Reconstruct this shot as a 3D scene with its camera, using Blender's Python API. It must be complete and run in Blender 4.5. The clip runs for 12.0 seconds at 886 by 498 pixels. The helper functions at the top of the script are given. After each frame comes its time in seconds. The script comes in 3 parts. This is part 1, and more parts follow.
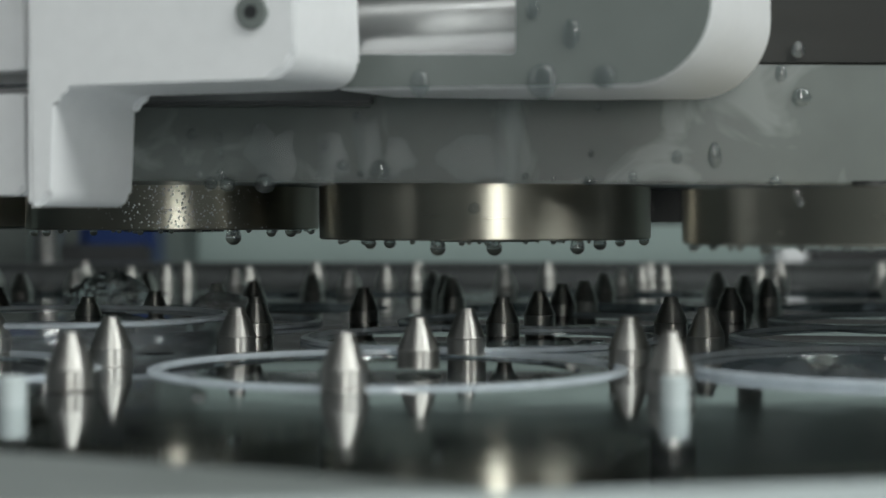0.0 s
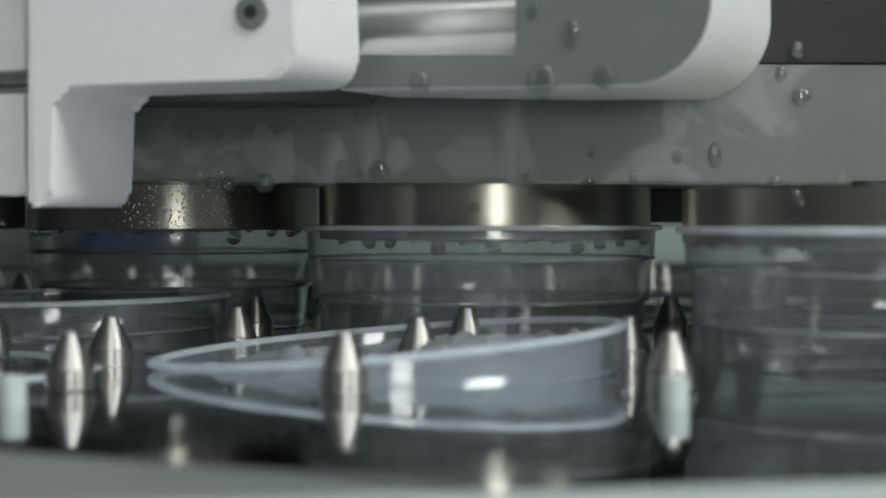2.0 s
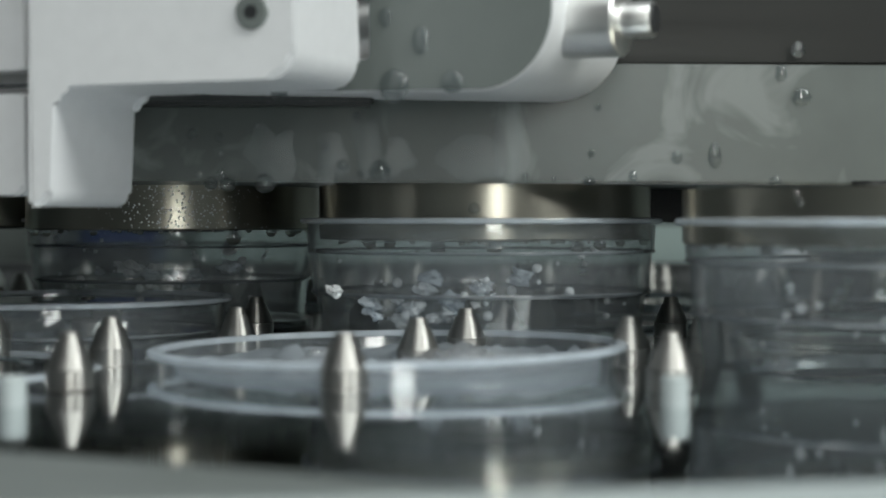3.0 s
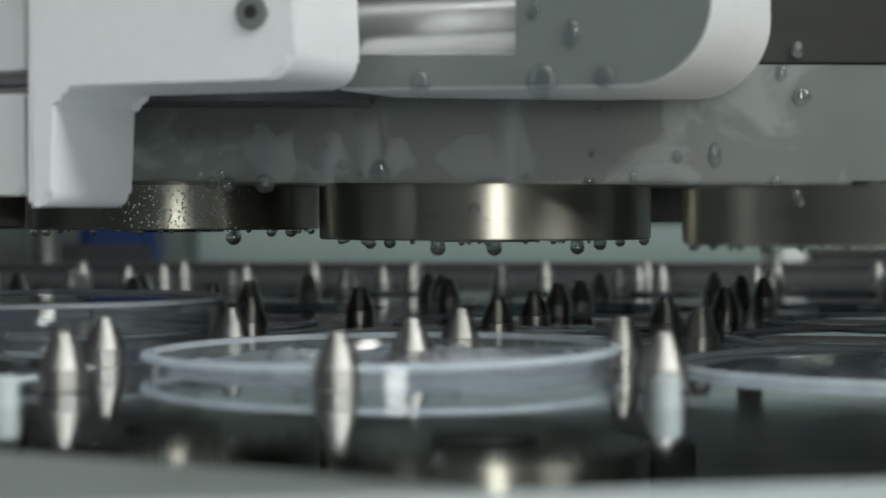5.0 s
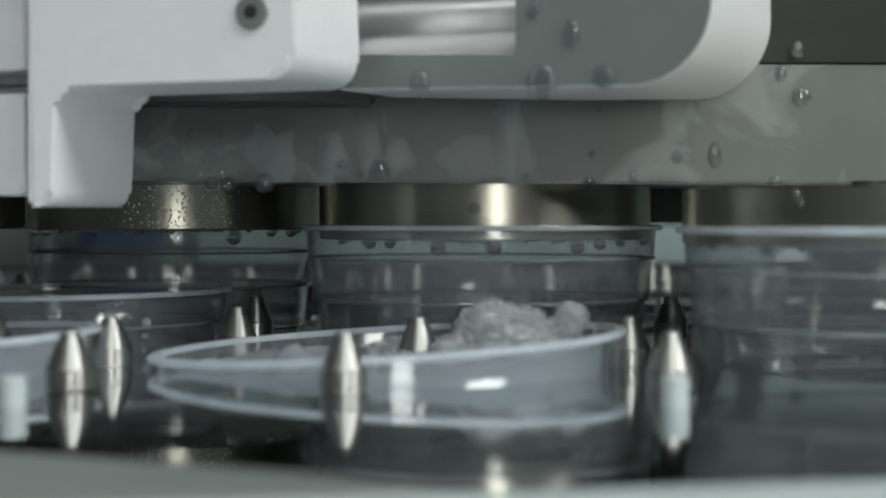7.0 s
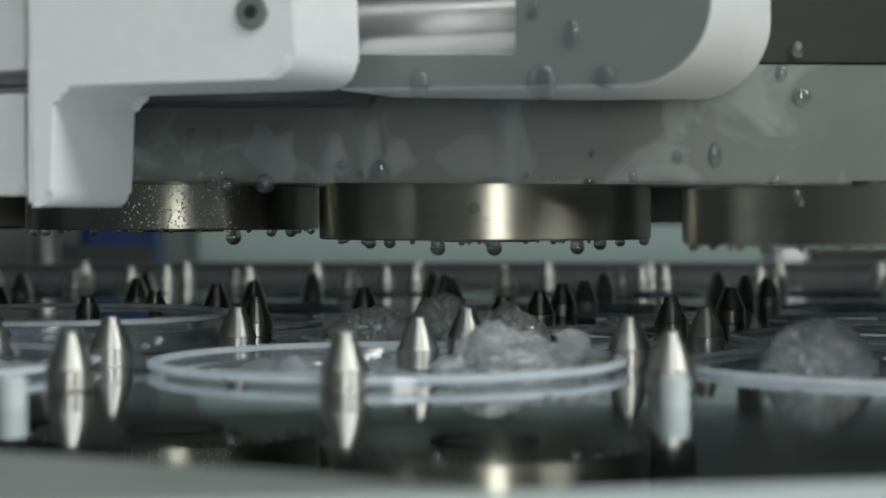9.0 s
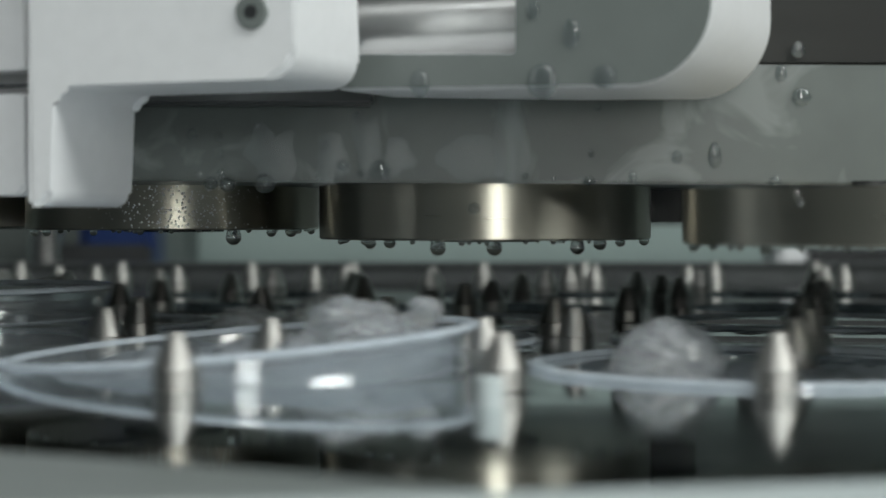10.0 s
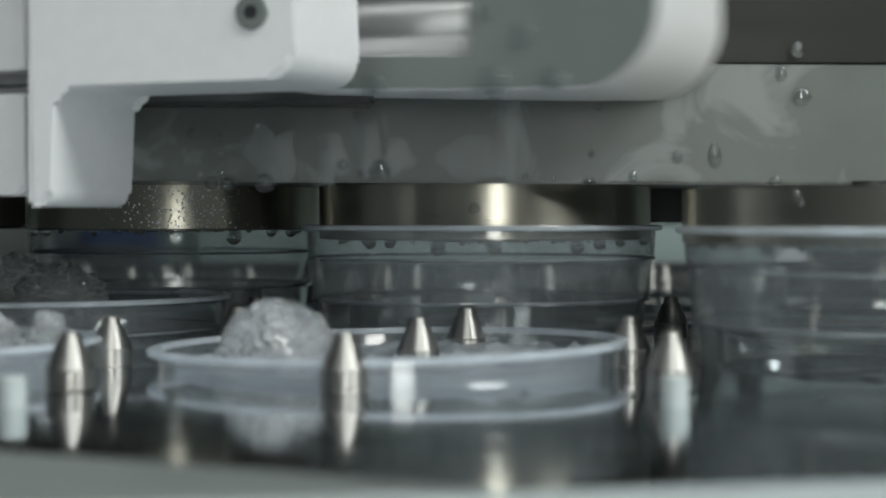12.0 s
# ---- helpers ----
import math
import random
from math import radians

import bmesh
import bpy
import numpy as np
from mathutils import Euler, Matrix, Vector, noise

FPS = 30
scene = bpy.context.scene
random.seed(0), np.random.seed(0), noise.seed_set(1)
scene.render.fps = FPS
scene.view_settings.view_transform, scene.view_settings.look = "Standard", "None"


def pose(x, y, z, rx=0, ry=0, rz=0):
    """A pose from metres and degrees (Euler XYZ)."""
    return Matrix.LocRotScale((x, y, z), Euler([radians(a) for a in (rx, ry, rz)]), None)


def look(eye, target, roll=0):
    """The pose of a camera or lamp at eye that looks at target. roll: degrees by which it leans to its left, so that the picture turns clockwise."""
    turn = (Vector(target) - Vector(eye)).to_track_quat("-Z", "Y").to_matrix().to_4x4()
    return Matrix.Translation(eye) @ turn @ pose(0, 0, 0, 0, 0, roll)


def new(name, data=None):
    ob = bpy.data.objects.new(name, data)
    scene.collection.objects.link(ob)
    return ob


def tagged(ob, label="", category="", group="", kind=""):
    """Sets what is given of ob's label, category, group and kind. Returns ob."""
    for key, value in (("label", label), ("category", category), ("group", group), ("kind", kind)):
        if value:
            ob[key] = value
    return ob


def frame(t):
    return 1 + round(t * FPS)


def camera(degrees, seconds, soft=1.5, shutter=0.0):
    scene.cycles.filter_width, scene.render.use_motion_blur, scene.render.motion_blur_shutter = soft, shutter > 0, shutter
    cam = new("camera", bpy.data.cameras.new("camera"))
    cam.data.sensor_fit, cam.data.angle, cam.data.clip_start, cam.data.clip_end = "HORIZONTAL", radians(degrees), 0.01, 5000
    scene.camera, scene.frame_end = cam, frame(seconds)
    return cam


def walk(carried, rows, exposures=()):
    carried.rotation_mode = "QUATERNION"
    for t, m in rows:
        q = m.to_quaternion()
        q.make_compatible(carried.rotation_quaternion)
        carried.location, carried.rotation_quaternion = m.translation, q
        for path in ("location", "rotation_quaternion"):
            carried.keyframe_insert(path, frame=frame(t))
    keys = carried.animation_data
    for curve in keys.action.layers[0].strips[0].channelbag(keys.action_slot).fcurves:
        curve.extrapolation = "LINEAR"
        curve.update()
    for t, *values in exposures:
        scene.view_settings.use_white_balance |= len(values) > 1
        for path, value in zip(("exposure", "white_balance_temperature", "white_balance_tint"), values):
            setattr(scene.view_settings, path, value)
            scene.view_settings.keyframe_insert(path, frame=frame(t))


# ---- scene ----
# A cup-filling machine: a polished carrier with locating pins is indexed to the left under steel
# filling discs; clear cups are lifted to the discs, filled and let down again.
# x runs along the carrier, y away from the camera; the plate's polished top is z = 0.
cam = camera(26.75, 12.0, soft=1.5, shutter=0.5)
EYE_Z = 0.0292
CAM_POSE = pose(0, 0, EYE_Z, 90 - 0.972, 0, 0)
walk(cam, [(0, CAM_POSE), (12.0, CAM_POSE)])
cam.data.dof.use_dof = True
cam.data.dof.focus_distance = 0.448
cam.data.dof.aperture_fstop = 17.0

# ---- light ----
world = bpy.data.worlds.new("world")
scene.world = world
world.use_nodes = True
world.node_tree.nodes["Background"].inputs[0].default_value = (0.80, 0.93, 1.0, 1)
world.node_tree.nodes["Background"].inputs[1].default_value = 0.15


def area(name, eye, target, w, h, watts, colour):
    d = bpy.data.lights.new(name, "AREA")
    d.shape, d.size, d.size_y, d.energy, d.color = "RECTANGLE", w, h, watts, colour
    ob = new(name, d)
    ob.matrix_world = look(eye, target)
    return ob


# added lights, none in view: a bright key in front and to the side
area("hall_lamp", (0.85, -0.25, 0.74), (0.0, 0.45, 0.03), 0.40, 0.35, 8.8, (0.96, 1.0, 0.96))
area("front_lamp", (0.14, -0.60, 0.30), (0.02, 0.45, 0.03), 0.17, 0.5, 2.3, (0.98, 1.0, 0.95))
# added fills from above and over the far end of the carrier
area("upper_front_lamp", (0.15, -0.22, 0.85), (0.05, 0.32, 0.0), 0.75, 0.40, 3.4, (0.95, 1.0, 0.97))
area("ceiling_lamp", (0.0, 0.1, 1.15), (0.0, 0.1, 0.0), 1.6, 0.3, 3.0, (0.96, 1.0, 0.99))
area("hall_lamp_rear", (0.15, 1.20, 0.55), (0.05, 0.85, 0.0), 0.8, 0.25, 0.2, (0.92, 1.0, 0.98))
scene.view_settings.exposure = 0.0


# ---- materials ----
def material(name, colour, rough=0.5, metal=0.0, noise_scale=200.0, vary=0.12, bump=0.0, rough_vary=0.1,
             transmission=0.0, ior=1.45, stretch=(1, 1, 1), coat=0.0):
    m = bpy.data.materials.new(name)
    m.use_nodes = True
    nt = m.node_tree
    b = nt.nodes["Principled BSDF"]
    b.inputs["Metallic"].default_value = metal
    b.inputs["Transmission Weight"].default_value = transmission
    b.inputs["IOR"].default_value = ior
    b.inputs["Coat Weight"].default_value = coat
    tc = nt.nodes.new("ShaderNodeTexCoord")
    mp = nt.nodes.new("ShaderNodeMapping")
    mp.inputs["Scale"].default_value = stretch
    nt.links.new(tc.outputs["Object"], mp.inputs["Vector"])
    fine = nt.nodes.new("ShaderNodeTexNoise")
    fine.inputs["Scale"].default_value = noise_scale
    fine.inputs["Detail"].default_value = 6
    nt.links.new(mp.outputs[0], fine.inputs["Vector"])
    broad = nt.nodes.new("ShaderNodeTexNoise")
    broad.inputs["Scale"].default_value = noise_scale * 0.11
    broad.inputs["Detail"].default_value = 3
    nt.links.new(mp.outputs[0], broad.inputs["Vector"])
    add = nt.nodes.new("ShaderNodeMath")
    add.operation = "ADD"
    nt.links.new(fine.outputs[0], add.inputs[0])
    nt.links.new(broad.outputs[0], add.inputs[1])
    ramp = nt.nodes.new("ShaderNodeMapRange")
    ramp.inputs["From Min"].default_value, ramp.inputs["From Max"].default_value = 0.6, 1.4
    ramp.inputs["To Min"].default_value, ramp.inputs["To Max"].default_value = 1 - vary, 1 + vary
    nt.links.new(add.outputs[0], ramp.inputs["Value"])
    mul = nt.nodes.new("ShaderNodeVectorMath")
    mul.operation = "SCALE"
    mul.inputs[0].default_value = colour
    nt.links.new(ramp.outputs[0], mul.inputs["Scale"])
    nt.links.new(mul.outputs[0], b.inputs["Base Color"])
    rr = nt.nodes.new("ShaderNodeMapRange")
    rr.inputs["From Min"].default_value, rr.inputs["From Max"].default_value = 0.6, 1.4
    rr.inputs["To Min"].default_value = max(0.0, rough * (1 - rough_vary * 2))
    rr.inputs["To Max"].default_value = min(1.0, rough * (1 + rough_vary * 2))
    nt.links.new(add.outputs[0], rr.inputs["Value"])
    nt.links.new(rr.outputs[0], b.inputs["Roughness"])
    if bump:
        bp = nt.nodes.new("ShaderNodeBump")
        bp.inputs["Strength"].default_value = bump
        bp.inputs["Distance"].default_value = 0.0004
        nt.links.new(fine.outputs[0], bp.inputs["Height"])
        nt.links.new(bp.outputs[0], b.inputs["Normal"])
    return m



def clear_material(name, haze, tint, rough, gloss=0.45, blur=0.0):
    """Thin clear plastic: see-through, with a glossy skin and a little milky haze."""
    m = bpy.data.materials.new(name)
    m.use_nodes = True
    nt = m.node_tree
    nt.nodes.remove(nt.nodes["Principled BSDF"])
    out = nt.nodes["Material Output"]
    tr = nt.nodes.new("ShaderNodeBsdfTransparent")
    tr.inputs[0].default_value = tint
    rf = nt.nodes.new("ShaderNodeBsdfRefraction")
    rf.inputs["Color"].default_value = tint
    rf.inputs["Roughness"].default_value, rf.inputs["IOR"].default_value = 0.30, 1.04
    see = nt.nodes.new("ShaderNodeMixShader")
    see.inputs[0].default_value = blur
    nt.links.new(tr.outputs[0], see.inputs[1])
    nt.links.new(rf.outputs[0], see.inputs[2])
    di = nt.nodes.new("ShaderNodeBsdfTranslucent")
    di.inputs[0].default_value = (0.82, 0.88, 0.94, 1)
    df = nt.nodes.new("ShaderNodeBsdfDiffuse")
    df.inputs[0].default_value = (0.82, 0.88, 0.94, 1)
    both = nt.nodes.new("ShaderNodeMixShader")
    nt.links.new(di.outputs[0], both.inputs[1])
    nt.links.new(df.outputs[0], both.inputs[2])
    tc = nt.nodes.new("ShaderNodeTexCoord")
    no = nt.nodes.new("ShaderNodeTexNoise")
    no.inputs["Scale"].default_value, no.inputs["Detail"].default_value = 140, 5
    nt.links.new(tc.outputs["Object"], no.inputs["Vector"])
    mr = nt.nodes.new("ShaderNodeMapRange")
    mr.inputs["From Min"].default_value, mr.inputs["From Max"].default_value = 0.35, 0.7
    mr.inputs["To Min"].default_value, mr.inputs["To Max"].default_value = haze * 0.88, haze * 1.15
    nt.links.new(no.outputs[0], mr.inputs["Value"])
    mix = nt.nodes.new("ShaderNodeMixShader")
    nt.links.new(mr.outputs[0], mix.inputs[0])
    nt.links.new(see.outputs[0], mix.inputs[1])
    nt.links.new(both.outputs[0], mix.inputs[2])
    gl = nt.nodes.new("ShaderNodeBsdfGlossy")
    gl.inputs["Roughness"].default_value = rough
    lw = nt.nodes.new("ShaderNodeLayerWeight")
    pw = nt.nodes.new("ShaderNodeMath")
    pw.operation = "POWER"
    pw.inputs[1].default_value = 3.5
    nt.links.new(lw.outputs["Facing"], pw.inputs[0])
    gm = nt.nodes.new("ShaderNodeMapRange")
    gm.inputs["To Min"].default_value, gm.inputs["To Max"].default_value = 0.08, gloss
    nt.links.new(pw.outputs[0], gm.inputs["Value"])
    top = nt.nodes.new("ShaderNodeMixShader")
    nt.links.new(gm.outputs[0], top.inputs[0])
    nt.links.new(mix.outputs[0], top.inputs[1])
    nt.links.new(gl.outputs[0], top.inputs[2])
    nt.links.new(top.outputs[0], out.inputs["Surface"])
    return m


M_MIRROR = material("polished_steel", (0.60, 0.63, 0.64), 0.07, 1.0, 60, 0.10, 0.015, 0.5)
M_PIN = material("turned_steel", (0.46, 0.45, 0.43), 0.44, 1.0, 300, 0.05, 0.0, 0.03)
M_DISC = material("brushed_steel", (0.43, 0.41, 0.35), 0.30, 1.0, 2200, 0.03, 0.0, 0.05, stretch=(0.04, 0.04, 1))
M_SHAFT = material("chrome_shaft", (0.62, 0.62, 0.61), 0.24, 1.0, 300, 0.03, 0.0, 0.04)
M_ROD = material("satin_steel", (0.80, 0.80, 0.79), 0.36, 1.0, 140, 0.06, 0.0, 0.2)
M_WHITE = material("white_plastic", (0.75, 0.76, 0.78), 0.42, 0, 300, 0.04, 0.05)
M_GREY = material("grey_plastic", (0.108, 0.124, 0.119), 0.34, 0, 90, 0.14, 0.05)
M_PANEL = material("light_grey_plastic", (0.160, 0.180, 0.174), 0.4, 0, 120, 0.06, 0.05)
M_BEAM = material("ground_steel", (0.038, 0.039, 0.038), 0.48, 1.0, 1500, 0.08, 0.0, 0.12, stretch=(0.05, 1, 1))
M_DARK = material("black_plastic", (0.03, 0.032, 0.034), 0.45, 0, 150, 0.2, 0.05)
# dark grey of the rear bars and of the shade painted under the arm
M_DARK_GREY = material("dark_grey", (0.05, 0.054, 0.055), 0.4, 0, 150, 0.2, 0.1)
M_BLUE = material("blue_plastic", (0.010, 0.028, 0.11), 0.4, 0, 150, 0.1, 0.05)
M_WALL = material("pale_green_wall", (0.50, 0.62, 0.60), 0.6, 0, 20, 0.06, 0.05)
M_HALL = material("dark_hall_wall", (0.13, 0.15, 0.16), 0.6, 0, 20, 0.15, 0.05)
M_FLOOR = material("hall_floor", (0.22, 0.24, 0.24), 0.5, 0, 20, 0.15, 0.05)
M_GUARD = material("pale_blue_plastic", (0.45, 0.50, 0.51), 0.5, 0, 80, 0.06, 0.05)
M_WATER = material("water", (0.97, 0.98, 0.98), 0.0, 0, 100, 0.0, 0, 0, transmission=1.0, ior=1.33)
M_ICE = material("ice", (0.94, 0.96, 0.98), 0.09, 0, 420, 0.04, 0.38, 0.5, transmission=0.86, ior=1.31, coat=1.0)
M_CUP = clear_material("clear_plastic", 0.10, (0.955, 0.965, 0.97, 1), 0.11, 0.6, 0.02)
# cup plastic with extra milkiness painting the light its rim catches
M_RIM_SHEEN = clear_material("rim_plastic_sheen", 0.68, (0.93, 0.96, 0.98, 1), 0.10)
# cup plastic tinted darker and milkier, which draws in the ridge lines
M_RIDGE = clear_material("ridge_plastic", 0.30, (0.55, 0.57, 0.58, 1), 0.08, 0.9)
# opaque white painting the glints of bubbles and condensation, and white froth
M_GLINT_FROTH = material("glint_froth_white", (0.88, 0.90, 0.92), 0.15, 0.0, 200, 0.05, coat=1.0)
M_FROTH = clear_material("froth", 0.85, (0.9, 0.93, 0.95, 1), 0.05, 0.8)
M_SLUSH = clear_material("icy_slush", 0.45, (0.86, 0.90, 0.93, 1), 0.10, 0.4, 0.6)
M_FILM = clear_material("water_film", 0.07, (0.95, 0.97, 0.97, 1), 0.5, 0.12)
M_BEAD = clear_material("surface_water", 0.05, (0.74, 0.77, 0.77, 1), 0.03, 1.0)


def turned(m, amount):
    """Turning marks that run round the axis draw a highlight out along it."""
    nt = m.node_tree
    b = nt.nodes["Principled BSDF"]
    tg = nt.nodes.new("ShaderNodeTangent")
    tg.direction_type, tg.axis = "RADIAL", "Z"
    nt.links.new(tg.outputs[0], b.inputs["Tangent"])
    b.inputs["Anisotropic"].default_value = amount
    b.inputs["Anisotropic Rotation"].default_value = 0.25


turned(M_PIN, 0.85)
turned(M_DISC, 0.7)


def add_stains(m, scale, low, high, colour, amount):
    """Dried splash marks over a material's colour."""
    nt = m.node_tree
    b = nt.nodes["Principled BSDF"]
    src = b.inputs["Base Color"].links[0].from_socket
    tc = nt.nodes.new("ShaderNodeTexCoord")
    mp = nt.nodes.new("ShaderNodeMapping")
    mp.inputs["Scale"].default_value = (1, 1, 0.8)
    mp.inputs["Location"].default_value = (0.013, 0, 0.004)
    nt.links.new(tc.outputs["Object"], mp.inputs["Vector"])
    no = nt.nodes.new("ShaderNodeTexNoise")
    no.inputs["Scale"].default_value, no.inputs["Detail"].default_value = scale, 3
    no.inputs["Distortion"].default_value = 1.2
    nt.links.new(mp.outputs[0], no.inputs["Vector"])
    mr = nt.nodes.new("ShaderNodeMapRange")
    mr.inputs["From Min"].default_value, mr.inputs["From Max"].default_value = low, high
    mr.inputs["To Min"].default_value, mr.inputs["To Max"].default_value = 0, amount
    nt.links.new(no.outputs[0], mr.inputs["Value"])
    mx = nt.nodes.new("ShaderNodeMix")
    mx.data_type = "RGBA"
    nt.links.new(mr.outputs[0], mx.inputs["Factor"])
    nt.links.new(src, mx.inputs["A"])
    mx.inputs["B"].default_value = colour
    nt.links.new(mx.outputs["Result"], b.inputs["Base Color"])


add_stains(M_GREY, 55, 0.56, 0.68, (0.42, 0.45, 0.45, 1), 0.24)


# ---- mesh helpers ----
def link(name, bm, mat, parent=None, label="", smooth=True, angle=35):
    me = bpy.data.meshes.new(name)
    bmesh.ops.recalc_face_normals(bm, faces=bm.faces[:])
    if smooth:
        for f in bm.faces:
            f.smooth = True
        lim = radians(angle)
        for e in bm.edges:
            if len(e.link_faces) == 2 and e.calc_face_angle(0) > lim:
                e.smooth = False
    bm.to_mesh(me)
    bm.free()
    me.materials.append(mat)
    ob = new(name, me)
    if parent:
        ob.parent = parent
    if label:
        tagged(ob, label)
    return ob


def part(name, bm, material, parent, label=""):
    return link(name, bm, material, parent, label)


def lathe(profile, n=48, closed=False, cx=0.0, cy=0.0, cz=0.0):
    """Turns (radius, height) pairs round the z axis."""
    bm = bmesh.new()
    rings = []
    for r, z in profile:
        if r < 1e-7:
            rings.append([bm.verts.new((cx, cy, cz + z))])
        else:
            rings.append([bm.verts.new((cx + r * math.cos(2 * math.pi * i / n), cy + r * math.sin(2 * math.pi * i / n), cz + z)) for i in range(n)])
    pairs = list(zip(rings, rings[1:])) + ([(rings[-1], rings[0])] if closed else [])
    for a, b in pairs:
        for i in range(n):
            j = (i + 1) % n
            if len(a) == 1 and len(b) == 1:
                continue
            if len(a) == 1:
                bm.faces.new((a[0], b[i], b[j]))
            elif len(b) == 1:
                bm.faces.new((a[i], a[j], b[0]))
            else:
                bm.faces.new((a[i], a[j], b[j], b[i]))
    return bm


def box(x0, x1, y0, y1, z0, z1, bevel=0.0, seg=2):
    bm = bmesh.new()
    bmesh.ops.create_cube(bm, size=1)
    for v in bm.verts:
        v.co = ((x0 + x1) / 2 + v.co.x * (x1 - x0), (y0 + y1) / 2 + v.co.y * (y1 - y0), (z0 + z1) / 2 + v.co.z * (z1 - z0))
    if bevel:
        bmesh.ops.bevel(bm, geom=bm.edges[:], offset=bevel, segments=seg, affect="EDGES")
    return bm


def slab(outline, depth, m, bevel=0.0006):
    """A plate cut to an outline in (x, z), with the given depth along y, bevelled, at the pose m."""
    bm = bmesh.new()
    front = [bm.verts.new((x, 0, z)) for x, z in outline]
    back = [bm.verts.new((x, depth, z)) for x, z in outline]
    a = bm.faces.new(front)
    b = bm.faces.new(back[::-1])
    n = len(outline)
    for i in range(n):
        bm.faces.new((front[i], back[i], back[(i + 1) % n], front[(i + 1) % n]))
    if bevel:
        bmesh.ops.bevel(bm, geom=list(a.edges) + list(b.edges), offset=bevel, segments=2, affect="EDGES")
    bm.transform(m)
    return bm


def rounded(points, n=8):
    """An outline from (x, z, corner radius) triples."""
    out = []
    k = len(points)
    for i in range(k):
        x, z, r = points[i]
        if r <= 0:
            out.append((x, z))
            continue
        p, a, b = Vector((x, z)), Vector(points[i - 1][:2]), Vector(points[(i + 1) % k][:2])
        da, db = (a - p).normalized(), (b - p).normalized()
        half = da.angle(db) / 2
        d = r / math.tan(half)
        c = p + (da + db).normalized() * (r / math.sin(half))
        s, e = p + da * d - c, p + db * d - c
        total = s.angle_signed(e)
        a0 = math.atan2(s.y, s.x)
        sweep = math.atan2(s.x * e.y - s.y * e.x, s.dot(e))
        for j in range(n + 1):
            t = a0 + sweep * j / n
            out.append((c.x + r * math.cos(t), c.y + r * math.sin(t)))
    return out


# ---- the times of the machine's cycle ----
PITCH = 0.102
INDEX = (0.26, 4.955, 9.65)
STEPS = ((0, 0), (0.15, 0.115), (0.25, 0.186), (0.35, 0.28), (0.45, 0.405), (0.55, 0.528), (0.65, 0.64), (0.75, 0.726),
         (0.85, 0.805), (0.95, 0.895), (1.05, 0.957), (1.15, 0.988), (1.3, 1.0))


def travel(t):
    """How far the carrier has gone to the left, in metres."""
    s = 0.0
    for t0 in INDEX:
        d = t - t0
        if d >= STEPS[-1][0]:
            s += 1
        elif d > 0:
            for (a, fa), (b, fb) in zip(STEPS, STEPS[1:]):
                if a <= d <= b:
                    s += fa + (fb - fa) * (d - a) / (b - a)
                    break
    return s * PITCH


TIMES = sorted({0.0, 12.0} | {round(t0 + d, 3) for t0 in INDEX for d, _ in STEPS})

# ---- the carrier with its pins ----
HOLES = (0.0372, 0.0352, 0.0340, 0.0400, 0.0400)
ROW_SCALE = (1.0, 0.925, 0.88)
ROW_Y = (0.360, 0.4414, 0.510, 0.600, 0.705)
ROW_X = (-0.0106, 0.0090, 0.0282, 0.045, 0.06)
CELL = (0.0600, 0.0650, 0.0500, 0.0650, 0.0500)
X0, X1 = -7, 13


def carrier_mesh():
    bm = bmesh.new()
    n = 48
    ys = [0.13] + [(a + b) / 2 for a, b in zip(ROW_Y, ROW_Y[1:])] + [0.95]
    ys[0] = ROW_Y[0] - 0.052
    for r, (y, xo, HOLE) in enumerate(zip(ROW_Y, ROW_X, HOLES)):
        lo, hi = ys[r] - y, ys[r + 1] - y
        for k in range(X0, X1):
            cx = xo + PITCH * k
            upper = None
            for top in (0.0, -0.003):
                inner, outer = [], []
                for i in range(n):
                    a = 2 * math.pi * (i + 0.5) / n
                    c, s = math.cos(a), math.sin(a)
                    q = min(PITCH / 2 / max(abs(c), 1e-6), (hi / s if s > 1e-6 else lo / s if s < -1e-6 else 9))
                    inner.append(bm.verts.new((cx + HOLE * c, y + HOLE * s, top)))
                    outer.append(bm.verts.new((cx + q * c, y + q * s, top)))
                for i in range(n):
                    j = (i + 1) % n
                    bm.faces.new((inner[i], outer[i], outer[j], inner[j]))
                if upper is None:
                    upper = inner
                else:
                    for i in range(n):
                        j = (i + 1) % n
                        bm.faces.new((upper[i], upper[j], inner[j], inner[i]))
    y0, y1 = 0.10, ys[0]
    xa, xb = X0 * PITCH, X1 * PITCH
    vs = [bm.verts.new(c) for c in ((xa, y0, 0), (xb, y0, 0), (xb, y1, 0), (xa, y1, 0), (xa, y0, -0.003), (xb, y0, -0.003), (xb, y1, -0.003), (xa, y1, -0.003))]
    for f in ((0, 1, 2, 3), (7, 6, 5, 4), (0, 4, 5, 1), (1, 5, 6, 2), (2, 6, 7, 3), (3, 7, 4, 0)):
        bm.faces.new([vs[i] for i in f])
    bmesh.ops.remove_doubles(bm, verts=bm.verts[:], dist=1e-5)
    return bm


carrier = new("carrier")
tagged(carrier, "long polished steel carrier with round holes and cone-tipped pins", "carrier")
link("plate", carrier_mesh(), M_MIRROR, carrier, smooth=False)

PIN_WIDE = 1.07
PIN_PROFILE = ((0.0, 0.0097), (0.0013, 0.0097), (0.0016, 0.0094), (0.0019, 0.0081), (0.00215, 0.0080), (0.0038, 0.0037), (0.004, 0.0034), (0.00385, 0.0032),
               (0.00385, 0.0002), (0.0042, 0.0))
